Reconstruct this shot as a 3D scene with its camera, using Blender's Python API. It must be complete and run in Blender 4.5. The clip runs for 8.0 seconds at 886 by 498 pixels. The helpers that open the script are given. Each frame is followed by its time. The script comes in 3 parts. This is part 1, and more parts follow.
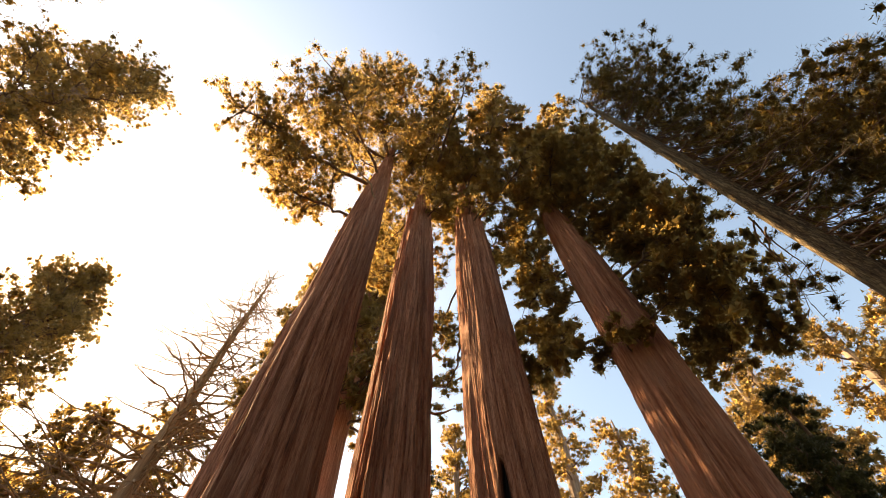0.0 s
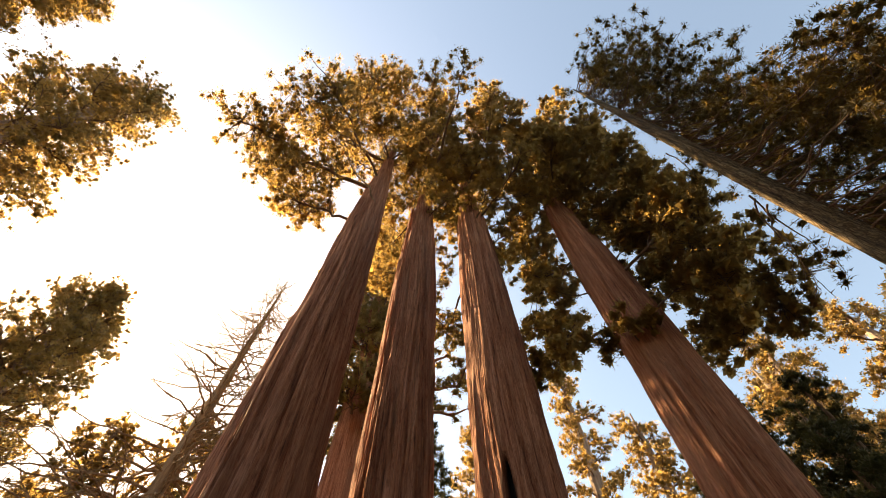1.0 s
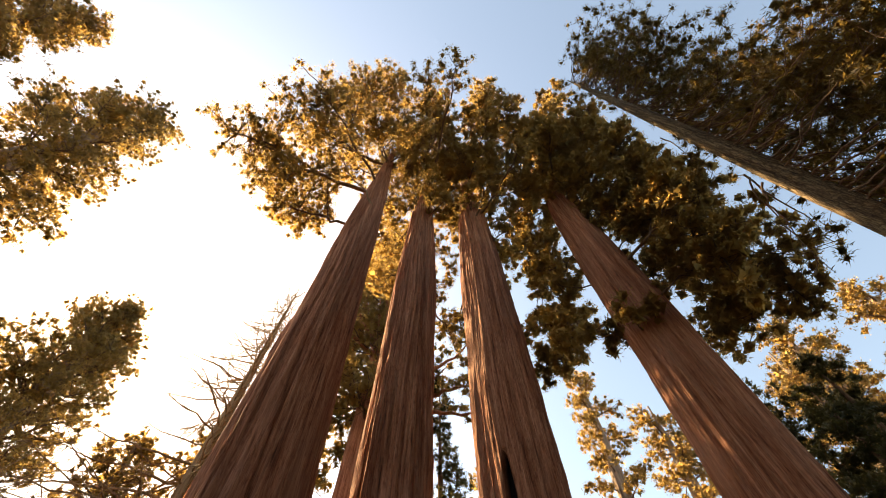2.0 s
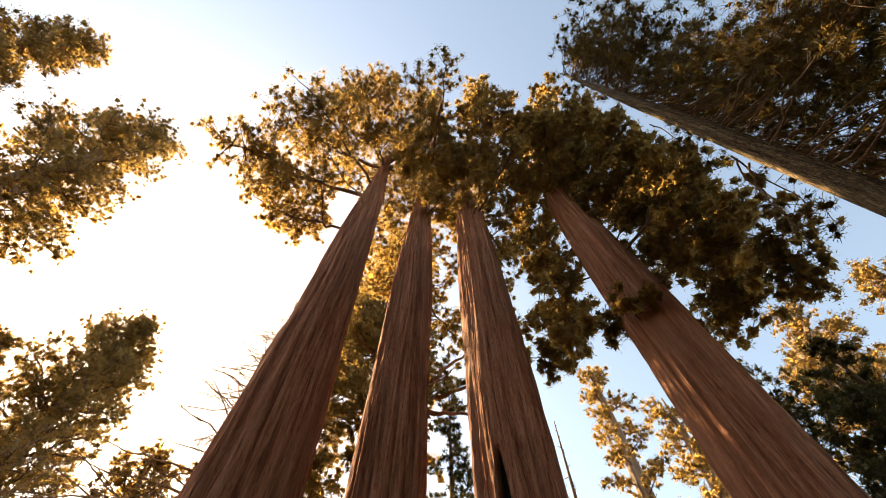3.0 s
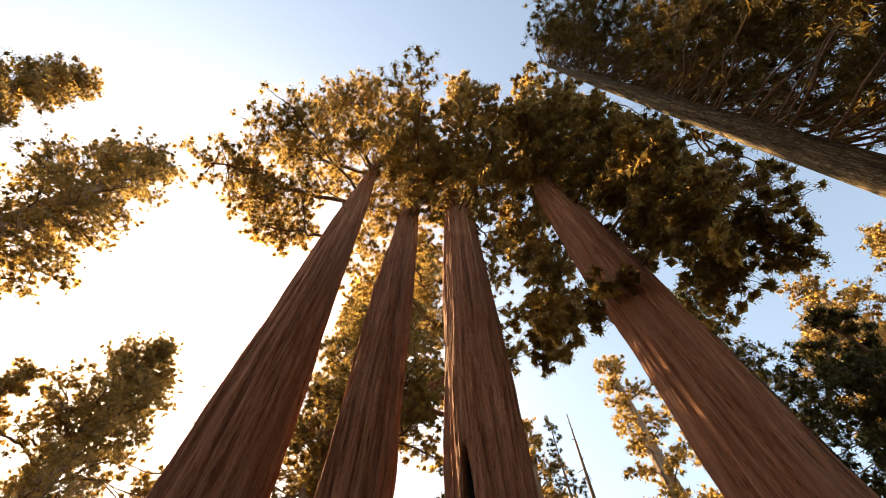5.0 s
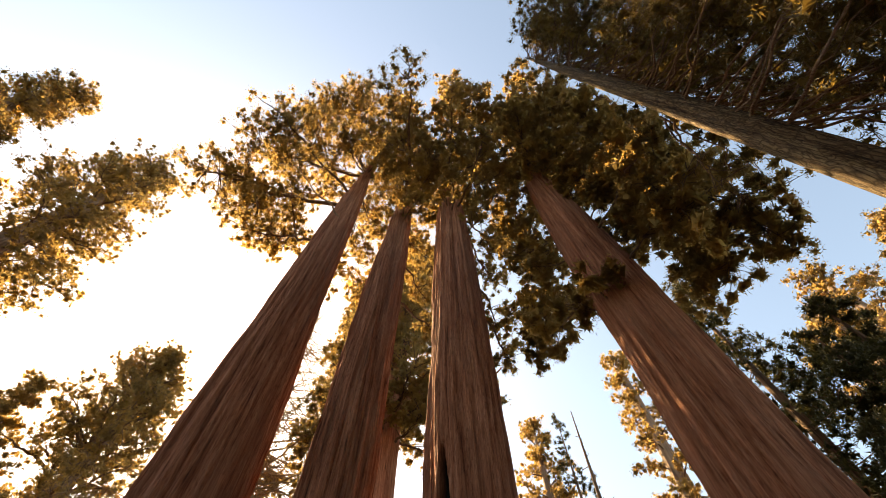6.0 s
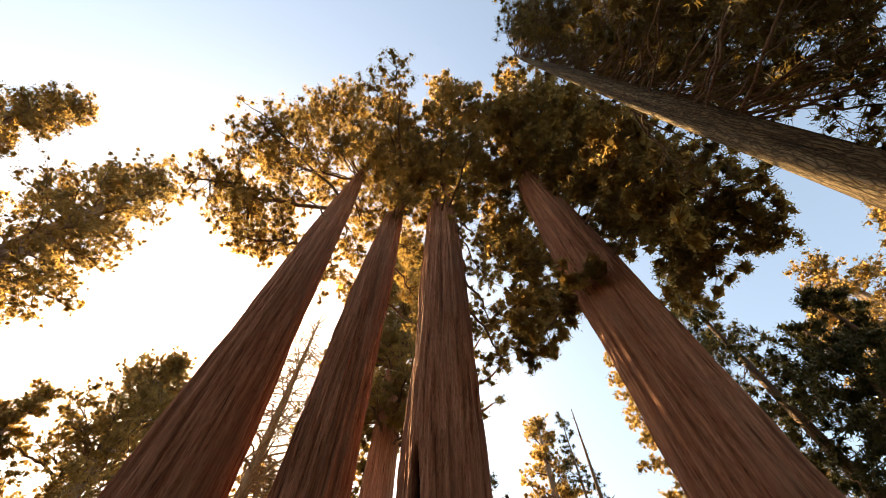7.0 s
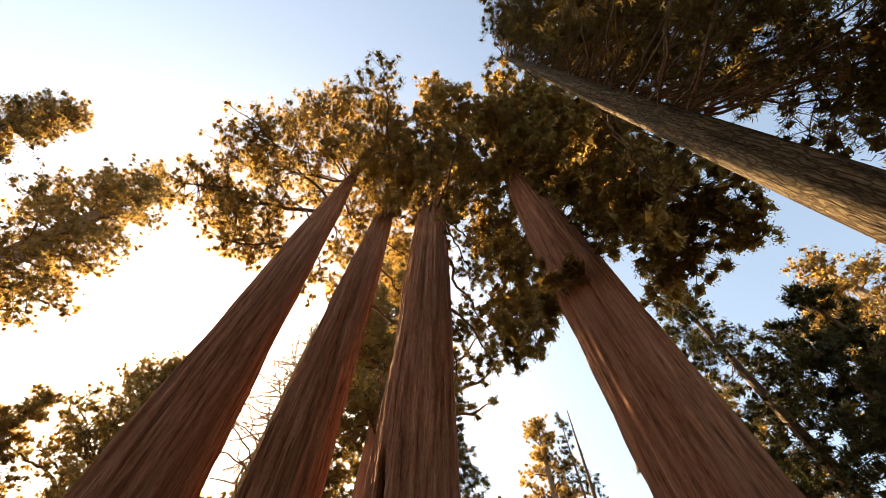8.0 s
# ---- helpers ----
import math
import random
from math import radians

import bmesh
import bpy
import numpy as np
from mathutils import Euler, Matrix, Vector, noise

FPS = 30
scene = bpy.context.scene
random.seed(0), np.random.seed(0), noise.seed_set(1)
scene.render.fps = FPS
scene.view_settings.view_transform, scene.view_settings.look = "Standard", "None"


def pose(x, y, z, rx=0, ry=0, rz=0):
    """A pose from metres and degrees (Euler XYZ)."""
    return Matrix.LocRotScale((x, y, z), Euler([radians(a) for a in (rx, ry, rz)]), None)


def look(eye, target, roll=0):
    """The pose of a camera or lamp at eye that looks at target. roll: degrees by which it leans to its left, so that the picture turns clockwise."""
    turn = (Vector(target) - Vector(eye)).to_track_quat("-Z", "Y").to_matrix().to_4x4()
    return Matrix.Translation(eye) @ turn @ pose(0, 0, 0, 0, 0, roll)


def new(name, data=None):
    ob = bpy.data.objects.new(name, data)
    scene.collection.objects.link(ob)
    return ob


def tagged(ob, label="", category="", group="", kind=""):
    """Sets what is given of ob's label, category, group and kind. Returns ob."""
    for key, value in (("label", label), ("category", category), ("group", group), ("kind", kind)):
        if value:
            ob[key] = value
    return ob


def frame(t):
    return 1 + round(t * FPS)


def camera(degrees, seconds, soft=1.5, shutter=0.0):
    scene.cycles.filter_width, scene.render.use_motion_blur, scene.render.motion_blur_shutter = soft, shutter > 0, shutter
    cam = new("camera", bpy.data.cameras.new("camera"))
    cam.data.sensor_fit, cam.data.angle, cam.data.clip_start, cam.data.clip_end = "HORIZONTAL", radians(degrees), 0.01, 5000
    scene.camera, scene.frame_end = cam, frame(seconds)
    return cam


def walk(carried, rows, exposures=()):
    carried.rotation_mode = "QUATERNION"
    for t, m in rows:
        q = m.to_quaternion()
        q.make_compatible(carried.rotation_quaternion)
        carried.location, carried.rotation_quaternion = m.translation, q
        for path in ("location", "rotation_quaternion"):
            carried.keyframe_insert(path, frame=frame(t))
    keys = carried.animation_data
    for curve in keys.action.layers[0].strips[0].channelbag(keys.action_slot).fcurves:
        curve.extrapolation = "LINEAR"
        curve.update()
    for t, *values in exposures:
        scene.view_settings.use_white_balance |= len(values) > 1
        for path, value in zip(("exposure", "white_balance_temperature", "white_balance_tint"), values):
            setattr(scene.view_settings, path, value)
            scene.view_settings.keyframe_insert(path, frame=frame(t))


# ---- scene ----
cam = camera(92.1, 8.0, soft=0.9)
# seconds, place in metres, then yaw, pitch and roll in degrees
ROWS = [
    (0.0, 0.000, 0.000, 1.600, 3.23, 63.32, 0.78),
    (0.5, 0.405, 0.198, 1.629, 4.96, 63.48, 0.73),
    (1.0, 0.827, 0.398, 1.663, 6.73, 63.63, 0.70),
    (1.5, 1.286, 0.597, 1.691, 8.53, 63.78, 0.68),
    (3.0, 2.815, 1.185, 1.711, 13.41, 64.13, 0.69),
    (3.5, 3.371, 1.398, 1.714, 14.85, 64.20, 0.76),
    (4.0, 3.959, 1.630, 1.720, 16.13, 64.28, 0.79),
    (4.5, 4.583, 1.893, 1.731, 17.36, 64.33, 0.84),
    (6.0, 6.536, 2.726, 1.787, 20.76, 64.48, 0.70),
    (6.5, 7.197, 3.006, 1.807, 21.72, 64.53, 0.65),
    (7.0, 7.863, 3.290, 1.831, 22.44, 64.58, 0.57),
    (7.5, 8.540, 3.577, 1.862, 22.97, 64.66, 0.51),
    (8.0, 9.216, 3.870, 1.899, 23.29, 64.73, 0.39),
]
walk(cam, [(t, pose(x, y, z, 90 + pitch, roll, yaw)) for t, x, y, z, yaw, pitch, roll in ROWS],
     exposures=[(0.0, 2.07, 9300, 8), (8.0, 2.07, 9300, 8)])

# ---- world, sun and exposure ----
SUN_ELEVATION, SUN_AZIMUTH = 43.0, -59.6  # degrees; azimuth from +y, clockwise seen from above
world = bpy.data.worlds.new("sky")
scene.world = world
world.use_nodes = True
wn, wl = world.node_tree.nodes, world.node_tree.links
sky = wn.new("ShaderNodeTexSky")
sky.sky_type, sky.sun_disc = "NISHITA", False
sky.sun_elevation, sky.sun_rotation = radians(SUN_ELEVATION), radians(SUN_AZIMUTH % 360)
sky.altitude, sky.air_density, sky.dust_density, sky.ozone_density = 1800, 1.4, 4.6, 1.4
wn["Background"].inputs["Strength"].default_value = 0.1
wl.new(sky.outputs[0], wn["Background"].inputs["Color"])

sun = new("sun", bpy.data.lights.new("sun", "SUN"))
sun.data.energy, sun.data.angle, sun.data.color = 5.0, radians(0.55), (1.0, 0.85, 0.62)
se, sa = radians(SUN_ELEVATION), radians(SUN_AZIMUTH)
sun_way = Vector((math.sin(sa) * math.cos(se), math.cos(sa) * math.cos(se), math.sin(se)))
sun.matrix_world = look(sun_way * 300, (0, 0, 0))


# ---- materials ----
def material(name, rough=0.9):
    m = bpy.data.materials.new(name)
    m.use_nodes = True
    nodes, links = m.node_tree.nodes, m.node_tree.links
    shader = nodes["Principled BSDF"]
    shader.inputs["Roughness"].default_value = rough
    shader.inputs["Specular IOR Level"].default_value = 0.2
    return m, nodes, links, shader


def ramp(nodes, links, source, stops):
    r = nodes.new("ShaderNodeValToRGB")
    e = r.color_ramp.elements
    while len(e) < len(stops):
        e.new(0.5)
    for k, (at, c) in enumerate(stops):
        e[k].position, e[k].color = at, (*c, 1)
    links.new(source, r.inputs[0])
    return r.outputs[0]


def stretched(nodes, links, scale):
    tc, mp = nodes.new("ShaderNodeTexCoord"), nodes.new("ShaderNodeMapping")
    mp.inputs["Scale"].default_value = scale
    links.new(tc.outputs["Object"], mp.inputs["Vector"])
    return mp.outputs[0]


def noise_tex(nodes, links, vector, scale, detail=5, rough=0.6):
    n = nodes.new("ShaderNodeTexNoise")
    n.inputs["Scale"].default_value, n.inputs["Detail"].default_value, n.inputs["Roughness"].default_value = scale, detail, rough
    links.new(vector, n.inputs["Vector"])
    return n.outputs["Fac"]


def blend(nodes, links, fac, a, b, mode="MIX"):
    m = nodes.new("ShaderNodeMix")
    m.data_type, m.blend_type = "RGBA", mode
    for socket, v in ((m.inputs[0], fac), (m.inputs[6], a), (m.inputs[7], b)):
        if isinstance(v, (int, float)):
            socket.default_value = v
        elif isinstance(v, tuple):
            socket.default_value = (*v, 1)
        else:
            links.new(v, socket)
    return m.outputs[2]


def bark(name, dark, mid, light, patch, grain, relief, char=False, plates=0.0):
    """Fibrous bark: fibres and flakes along the trunk, broad patches over them."""
    m, n, l, s = material(name, 0.92)
    fibre = noise_tex(n, l, stretched(n, l, (grain, grain, grain * 0.045)), 1.0, 8, 0.66)
    flake = noise_tex(n, l, stretched(n, l, (grain * 2.2, grain * 2.2, grain * 0.45)), 1.0, 5, 0.6)
    strand = noise_tex(n, l, stretched(n, l, (grain * 3.6, grain * 3.6, grain * 0.07)), 1.0, 4, 0.65)
    strip = noise_tex(n, l, stretched(n, l, (grain * 0.45, grain * 0.45, grain * 0.012)), 1.0, 4, 0.6)
    broad = noise_tex(n, l, stretched(n, l, (0.5, 0.5, 0.09)), 1.0, 4, 0.6)
    base = ramp(n, l, fibre, [(0.3, dark), (0.44, mid), (0.68, light)])
    worn = ramp(n, l, flake, [(0.34, (0.5, 0.42, 0.38)), (0.5, (1, 1, 1))])
    col = blend(n, l, 0.7, base, worn, "MULTIPLY")
    col = blend(n, l, 0.7, col, ramp(n, l, strand, [(0.34, (0.55, 0.48, 0.45)), (0.5, (0.98, 0.98, 0.98)), (0.7, (1.2, 1.18, 1.17))]), "MULTIPLY")
    col = blend(n, l, 0.8, col, ramp(n, l, strip, [(0.36, (0.66, 0.56, 0.52)), (0.5, (1, 1, 1)), (0.64, (1.22, 1.25, 1.3))]), "MULTIPLY")
    mask = ramp(n, l, broad, [(0.45, (0, 0, 0)), (0.66, (0.6, 0.6, 0.6))])
    col = blend(n, l, mask, col, patch)
    cracks = None
    if plates:
        vo = n.new("ShaderNodeTexVoronoi")
        vo.feature = "DISTANCE_TO_EDGE"
        vo.inputs["Scale"].default_value = plates
        wob = n.new("ShaderNodeVectorMath")
        wob.operation = "ADD"
        ns = n.new("ShaderNodeTexNoise")
        ns.inputs["Scale"].default_value = 3.0
        l.new(stretched(n, l, (1, 1, 0.5)), ns.inputs["Vector"])
        sc = n.new("ShaderNodeVectorMath")
        sc.operation = "SCALE"
        sc.inputs["Scale"].default_value = 0.25
        l.new(ns.outputs["Color"], sc.inputs[0])
        l.new(stretched(n, l, (1, 1, 0.1)), wob.inputs[0])
        l.new(sc.outputs[0], wob.inputs[1])
        l.new(wob.outputs[0], vo.inputs["Vector"])
        cracks = ramp(n, l, vo.outputs["Distance"], [(0.0, (0, 0, 0)), (0.3, (0.4, 0.4, 0.4))])
        col = blend(n, l, 1.0, col, ramp(n, l, vo.outputs["Distance"], [(0.02, (0.38, 0.35, 0.33)), (0.2, (1, 1, 1))]), "MULTIPLY")
    if char:
        at = n.new("ShaderNodeAttribute")
        at.attribute_name = "char"
        col = blend(n, l, at.outputs["Fac"], col, (0.012, 0.009, 0.008))
    l.new(col, s.inputs["Base Color"])
    add = n.new("ShaderNodeMath")
    add.operation = "MULTIPLY_ADD"
    l.new(flake, add.inputs[0])
    add.inputs[1].default_value = 0.7
    l.new(fibre, add.inputs[2])
    add2 = n.new("ShaderNodeMath")
    add2.operation = "MULTIPLY_ADD"
    l.new(strand, add2.inputs[0])
    add2.inputs[1].default_value = 0.45
    l.new(add.outputs[0], add2.inputs[2])
    b = n.new("ShaderNodeBump")
    b.inputs["Strength"].default_value, b.inputs["Distance"].default_value = 1.0, relief
    height = add2.outputs[0]
    if cracks:
        more = n.new("ShaderNodeMath")
        more.operation = "ADD"
        l.new(height, more.inputs[0])
        l.new(cracks, more.inputs[1])
        height = more.outputs[0]
    l.new(height, b.inputs["Height"])
    l.new(b.outputs[0], s.inputs["Normal"])
    return m


def foliage(name, deep, fresh, dry, through_light, share):
    """Needle sprays: each one its own tone, thin enough for the sun to shine through, rounded off by the tuft that holds it."""
    m, n, l, s = material(name, 0.6)
    geo = n.new("ShaderNodeNewGeometry")
    tone = ramp(n, l, geo.outputs["Random Per Island"], [(0.0, deep), (0.6, fresh), (0.9, fresh), (1.0, dry)])
    broad = noise_tex(n, l, stretched(n, l, (0.35, 0.35, 0.35)), 1.0, 3, 0.6)
    shift = ramp(n, l, broad, [(0.35, (0.65, 0.62, 0.6)), (0.7, (1.25, 1.15, 0.95))])
    col = blend(n, l, 1.0, tone, shift, "MULTIPLY")
    l.new(col, s.inputs["Base Color"])
    tr, mix = n.new("ShaderNodeBsdfTranslucent"), n.new("ShaderNodeMixShader")
    glow = blend(n, l, 1.0, shift, through_light, "MULTIPLY")
    l.new(glow, tr.inputs["Color"])
    at, half, unit = n.new("ShaderNodeAttribute"), n.new("ShaderNodeVectorMath"), n.new("ShaderNodeVectorMath")
    at.attribute_name = "outward"
    half.operation, unit.operation = "MULTIPLY_ADD", "NORMALIZE"
    l.new(at.outputs["Vector"], half.inputs[0])
    half.inputs[1].default_value = (1.1, 1.1, 1.1)
    l.new(geo.outputs["Normal"], half.inputs[2])
    l.new(half.outputs[0], unit.inputs[0])
    l.new(unit.outputs[0], s.inputs["Normal"])
    l.new(unit.outputs[0], tr.inputs["Normal"])
    mix.inputs[0].default_value = share
    l.new(s.outputs[0], mix.inputs[1])
    l.new(tr.outputs[0], mix.inputs[2])
    l.new(mix.outputs[0], n["Material Output"].inputs["Surface"])
    return m


BARK_RED = bark("sequoia_bark", (0.07, 0.021, 0.011), (0.42, 0.155, 0.083), (0.64, 0.3, 0.185), (0.35, 0.16, 0.1), 6.5, 0.14, True)
BARK_PINE = bark("pine_bark", (0.035, 0.022, 0.014), (0.16, 0.108, 0.065), (0.32, 0.225, 0.13), (0.27, 0.2, 0.1), 9.0, 0.07, plates=13.0)
BARK_LIMB = bark("limb_bark", (0.045, 0.022, 0.014), (0.14, 0.075, 0.045), (0.26, 0.17, 0.11), (0.16, 0.11, 0.08), 14.0, 0.02)
BARK_GREY = bark("old_bark", (0.08, 0.05, 0.035), (0.26, 0.17, 0.12), (0.42, 0.31, 0.23), (0.3, 0.22, 0.17), 3.0, 0.06)
WOOD_DEAD = bark("dead_wood", (0.09, 0.055, 0.033), (0.3, 0.18, 0.1), (0.46, 0.31, 0.18), (0.32, 0.21, 0.13), 6.0, 0.02)
LEAF_SEQUOIA = foliage("sequoia_needles", (0.015, 0.015, 0.008), (0.046, 0.043, 0.02), (0.1, 0.062, 0.028), (0.95, 0.63, 0.23), 0.46)
LEAF_PINE = foliage("pine_needles", (0.016, 0.013, 0.006), (0.055, 0.042, 0.014), (0.22, 0.095, 0.03), (0.5, 0.33, 0.1), 0.33)
LEAF_FIR = foliage("fir_needles", (0.022, 0.028, 0.013), (0.05, 0.056, 0.024), (0.1, 0.07, 0.03), (0.2, 0.17, 0.06), 0.3)


# ---- mesh building ----
rng = np.random.default_rng(7)


def hashed(ix, iy, iz):
    h = (ix.astype(np.int64) * 374761393 + iy.astype(np.int64) * 668265263 + iz.astype(np.int64) * 2147483647) & 0xFFFFFFFF
    h = ((h ^ (h >> 13)) * 1274126177) & 0xFFFFFFFF
    return ((h ^ (h >> 16)) & 0xFFFF) / 65535.0


def lumps(x, y, z):
    """Smooth value noise, 0 to 1."""
    ix, iy, iz = np.floor(x), np.floor(y), np.floor(z)
    fx, fy, fz = x - ix, y - iy, z - iz
    fx, fy, fz = (f * f * (3 - 2 * f) for f in (fx, fy, fz))
    total = 0.0
    for dx in (0, 1):
        for dy in (0, 1):
            for dz in (0, 1):
                w = (fx if dx else 1 - fx) * (fy if dy else 1 - fy) * (fz if dz else 1 - fz)
                total = total + w * hashed(ix + dx, iy + dy, iz + dz)
    return total


def mesh_of(name, verts, faces, mat, smooth=True):
    """A mesh of equal-sided faces from arrays."""
    verts, faces = np.asarray(verts, np.float32), np.asarray(faces, np.int32)
    me = bpy.data.meshes.new(name)
    sides = faces.shape[1]
    me.vertices.add(len(verts))
    me.vertices.foreach_set("co", verts.ravel())
    me.loops.add(faces.size)
    me.loops.foreach_set("vertex_index", faces.ravel())
    me.polygons.add(len(faces))
    me.polygons.foreach_set("loop_start", np.arange(0, faces.size, sides, dtype=np.int32))
    me.polygons.foreach_set("use_smooth", np.full(len(faces), smooth))
    me.update(calc_edges=True)
    me.validate()
    me.materials.append(mat)
    return me


def part(name, verts, faces, mat, parent, label="", smooth=True):
    ob = new(name, mesh_of(name, verts, faces, mat, smooth))
    ob.parent = parent
    if label:
        tagged(ob, label)
    return ob


def tube(path, radii, sides):
    """Rings round a path, with a closing point at its end."""
    path, radii = np.asarray(path, float), np.asarray(radii, float)
    way = np.gradient(path, axis=0)
    way /= np.linalg.norm(way, axis=1)[:, None] + 1e-9
    ref = np.where(np.abs(way[:, 2:3]) > 0.9, [[1.0, 0, 0]], [[0, 0, 1.0]])
    u = np.cross(way, ref)
    u /= np.linalg.norm(u, axis=1)[:, None] + 1e-9
    v = np.cross(way, u)
    a = np.linspace(0, 2 * math.pi, sides, endpoint=False)
    ring = u[:, None] * np.cos(a)[None, :, None] + v[:, None] * np.sin(a)[None, :, None]
    verts = (path[:, None] + ring * radii[:, None, None]).reshape(-1, 3)
    n, i, j = len(path), np.arange(len(path) - 1)[:, None], np.arange(sides)[None]
    k = (j + 1) % sides
    faces = np.stack([i * sides + j, i * sides + k, (i + 1) * sides + k, (i + 1) * sides + j], -1).reshape(-1, 4)
    return verts, faces


def joined(pieces):
    verts, faces, base = [], [], 0
    for v, f in pieces:
        verts.append(v)
        faces.append(f + base)
        base += len(v)
    return np.concatenate(verts), np.concatenate(faces)


def bend(a, b, sag, n, wobble, r):
    """A curved way from a to b, raised or lowered in its middle by sag, with small crooks."""
    a, b = np.asarray(a, float), np.asarray(b, float)
    s = np.linspace(0, 1, n)[:, None]
    mid = (a + b) / 2 + np.array([0, 0, sag])
    p = (1 - s) ** 2 * a + 2 * s * (1 - s) * mid + s * s * b
    crook = np.cumsum(r.normal(0, 1, (n, 3)), 0)
    crook -= s * crook[-1] + (1 - s) * crook[0]
    return p + crook * wobble


def sprays(tips, ways, lengths, widths, r):
    """One slender folded leaf of needles per tip: a kite of four corners."""
    n = len(tips)
    ways = ways / (np.linalg.norm(ways, axis=1)[:, None] + 1e-9)
    side = np.cross(ways, r.normal(0, 1, (n, 3)))
    side /= np.linalg.norm(side, axis=1)[:, None] + 1e-9
    lift = np.cross(side, ways) * (widths * 0.35)[:, None]
    root, end = tips, tips + ways * lengths[:, None]
    belly = tips + ways * (lengths * r.uniform(0.4, 0.65, n))[:, None]
    verts = np.stack([root, belly + side * widths[:, None] / 2 + lift, end, belly - side * widths[:, None] / 2 + lift], 1).reshape(-1, 3)
    faces = np.arange(4 * n).reshape(n, 4)
    return verts, faces


def needles(tips, ways, lengths, widths, r):
    """One pointed spray of needles per tip: a slender blade of three corners."""
    n = len(tips)
    ways = ways / (np.linalg.norm(ways, axis=1)[:, None] + 1e-9)
    side = np.cross(ways, r.normal(0, 1, (n, 3)))
    side *= (widths / 2)[:, None] / (np.linalg.norm(side, axis=1)[:, None] + 1e-9)
    verts = np.stack([tips - side, tips + side, tips + ways * lengths[:, None]], 1).reshape(-1, 3)
    return verts, np.arange(3 * n).reshape(n, 3)


def tufts(centres, sizes, count, length, width, r, core=0, star=0.0, up=0.25):
    """Rounded tufts about the centres: a dense middle under a coat of fine sprays. star: how strictly the sprays point outwards.
    Also gives each corner's way out of its tuft."""
    n = len(centres) * count
    c, z = np.repeat(centres, count, 0), np.repeat(sizes, count)
    d = r.normal(0, 1, (n, 3))
    d /= np.linalg.norm(d, axis=1)[:, None]
    off = d * np.array([1, 1, 0.8]) * (z * r.uniform(0.3, 0.92, n) ** 0.6)[:, None] * (1 - 0.7 * star)
    way = d * (0.7 + 2 * star) + r.normal(0, 0.55, (n, 3)) + np.array([0, 0, up])
    v, f = needles(c + off, way, length * r.uniform(0.6, 1.3, n), width * r.uniform(0.6, 1.3, n), r)
    out = [d]
    if core:  # broader sprays fill the middle
        k = 9
        m = len(centres) * k
        c, z = np.repeat(centres, k, 0), np.repeat(sizes, k)
        d = r.normal(0, 1, (m, 3))
        d /= np.linalg.norm(d, axis=1)[:, None]
        turn = r.normal(0, 1, (m, 3))
        turn /= np.linalg.norm(turn, axis=1)[:, None]
        long = z * core * r.uniform(0.8, 1.2, m)
        iv, inf = needles(c + d * (z * r.uniform(0, 0.32, m))[:, None] - turn * (long * 0.42)[:, None], turn, long, long * r.uniform(0.7, 1.0, m), r)
        v, f = np.concatenate([v, iv]), np.concatenate([f, inf + len(v)])
        out.append(d)
    return v, f, np.repeat(np.concatenate(out), 3, 0)


def add_foliage(name, verts, faces, outward, leaf, parent):
    ob = part(name, verts, faces, leaf, parent, smooth=False)
    at = ob.data.attributes.new("outward", "FLOAT_VECTOR", "POINT")
    at.data.foreach_set("vector", np.asarray(outward, np.float32).ravel())
    return ob


def trunk_mesh(height, profile, lean, r, sides, step, furrow, scar=None):
    """A fluted trunk: deep furrows that wander upwards, swelling at the foot."""
    zs = np.arange(-1.0, height + step, step)
    a = np.linspace(0, 2 * math.pi, sides, endpoint=False)
    z, th = np.meshgrid(zs, a, indexing="ij")
    hs, rs = zip(*profile)
    rad = np.interp(z, hs, rs)
    seed = r.uniform(0, 90)
    cx, cy = np.cos(th), np.sin(th)
    warp = (lumps(cx * 1.5 + seed, cy * 1.5, z * 0.12) - 0.5) * 1.2
    c2, s2 = np.cos(th + warp * 0.25), np.sin(th + warp * 0.25)
    big = lumps(c2 * 3.2 + seed, s2 * 3.2 + 7, z * 0.035) - 0.5
    ridge = np.abs(lumps(c2 * 8 + seed, s2 * 8 + 3, z * 0.07) * 2 - 1)
    fine = np.abs(lumps(c2 * 20 + seed, s2 * 20 + 9, z * 0.22) * 2 - 1)
    lump = lumps(c2 * 14 + seed, s2 * 14, z * 1.1) - 0.5
    foot = np.exp(-np.maximum(z, 0) / 2.5) * np.abs(np.sin(th * 3 + seed)) * 0.25
    rr = rad * (1 + 0.16 * big * furrow + 0.11 * furrow * (ridge - 0.4) + 0.055 * furrow * (fine - 0.4) + 0.02 * furrow * lump + foot)
    char = np.zeros_like(rr)
    if scar:
        at, top, half, deep = scar
        d = (th - radians(at) + math.pi) % (2 * math.pi) - math.pi
        w = half * np.sqrt(np.clip((top - z) / top, 0, 1)) + 1e-6
        inside = np.clip(1.4 - np.abs(d) / w, 0, 1) * (z < top)
        inside = np.clip(inside * 2.2, 0, 1)
        rr = rr - deep * inside
        char = inside
    x = cx * rr + lean[0] * z
    y = cy * rr + lean[1] * z
    n = len(zs)
    i, j = np.arange(n - 1)[:, None], np.arange(sides)[None]
    k = (j + 1) % sides
    faces = np.stack([i * sides + j, i * sides + k, (i + 1) * sides + k, (i + 1) * sides + j], -1).reshape(-1, 4)
    return np.stack([x, y, z], -1).reshape(-1, 3), faces, char.ravel()


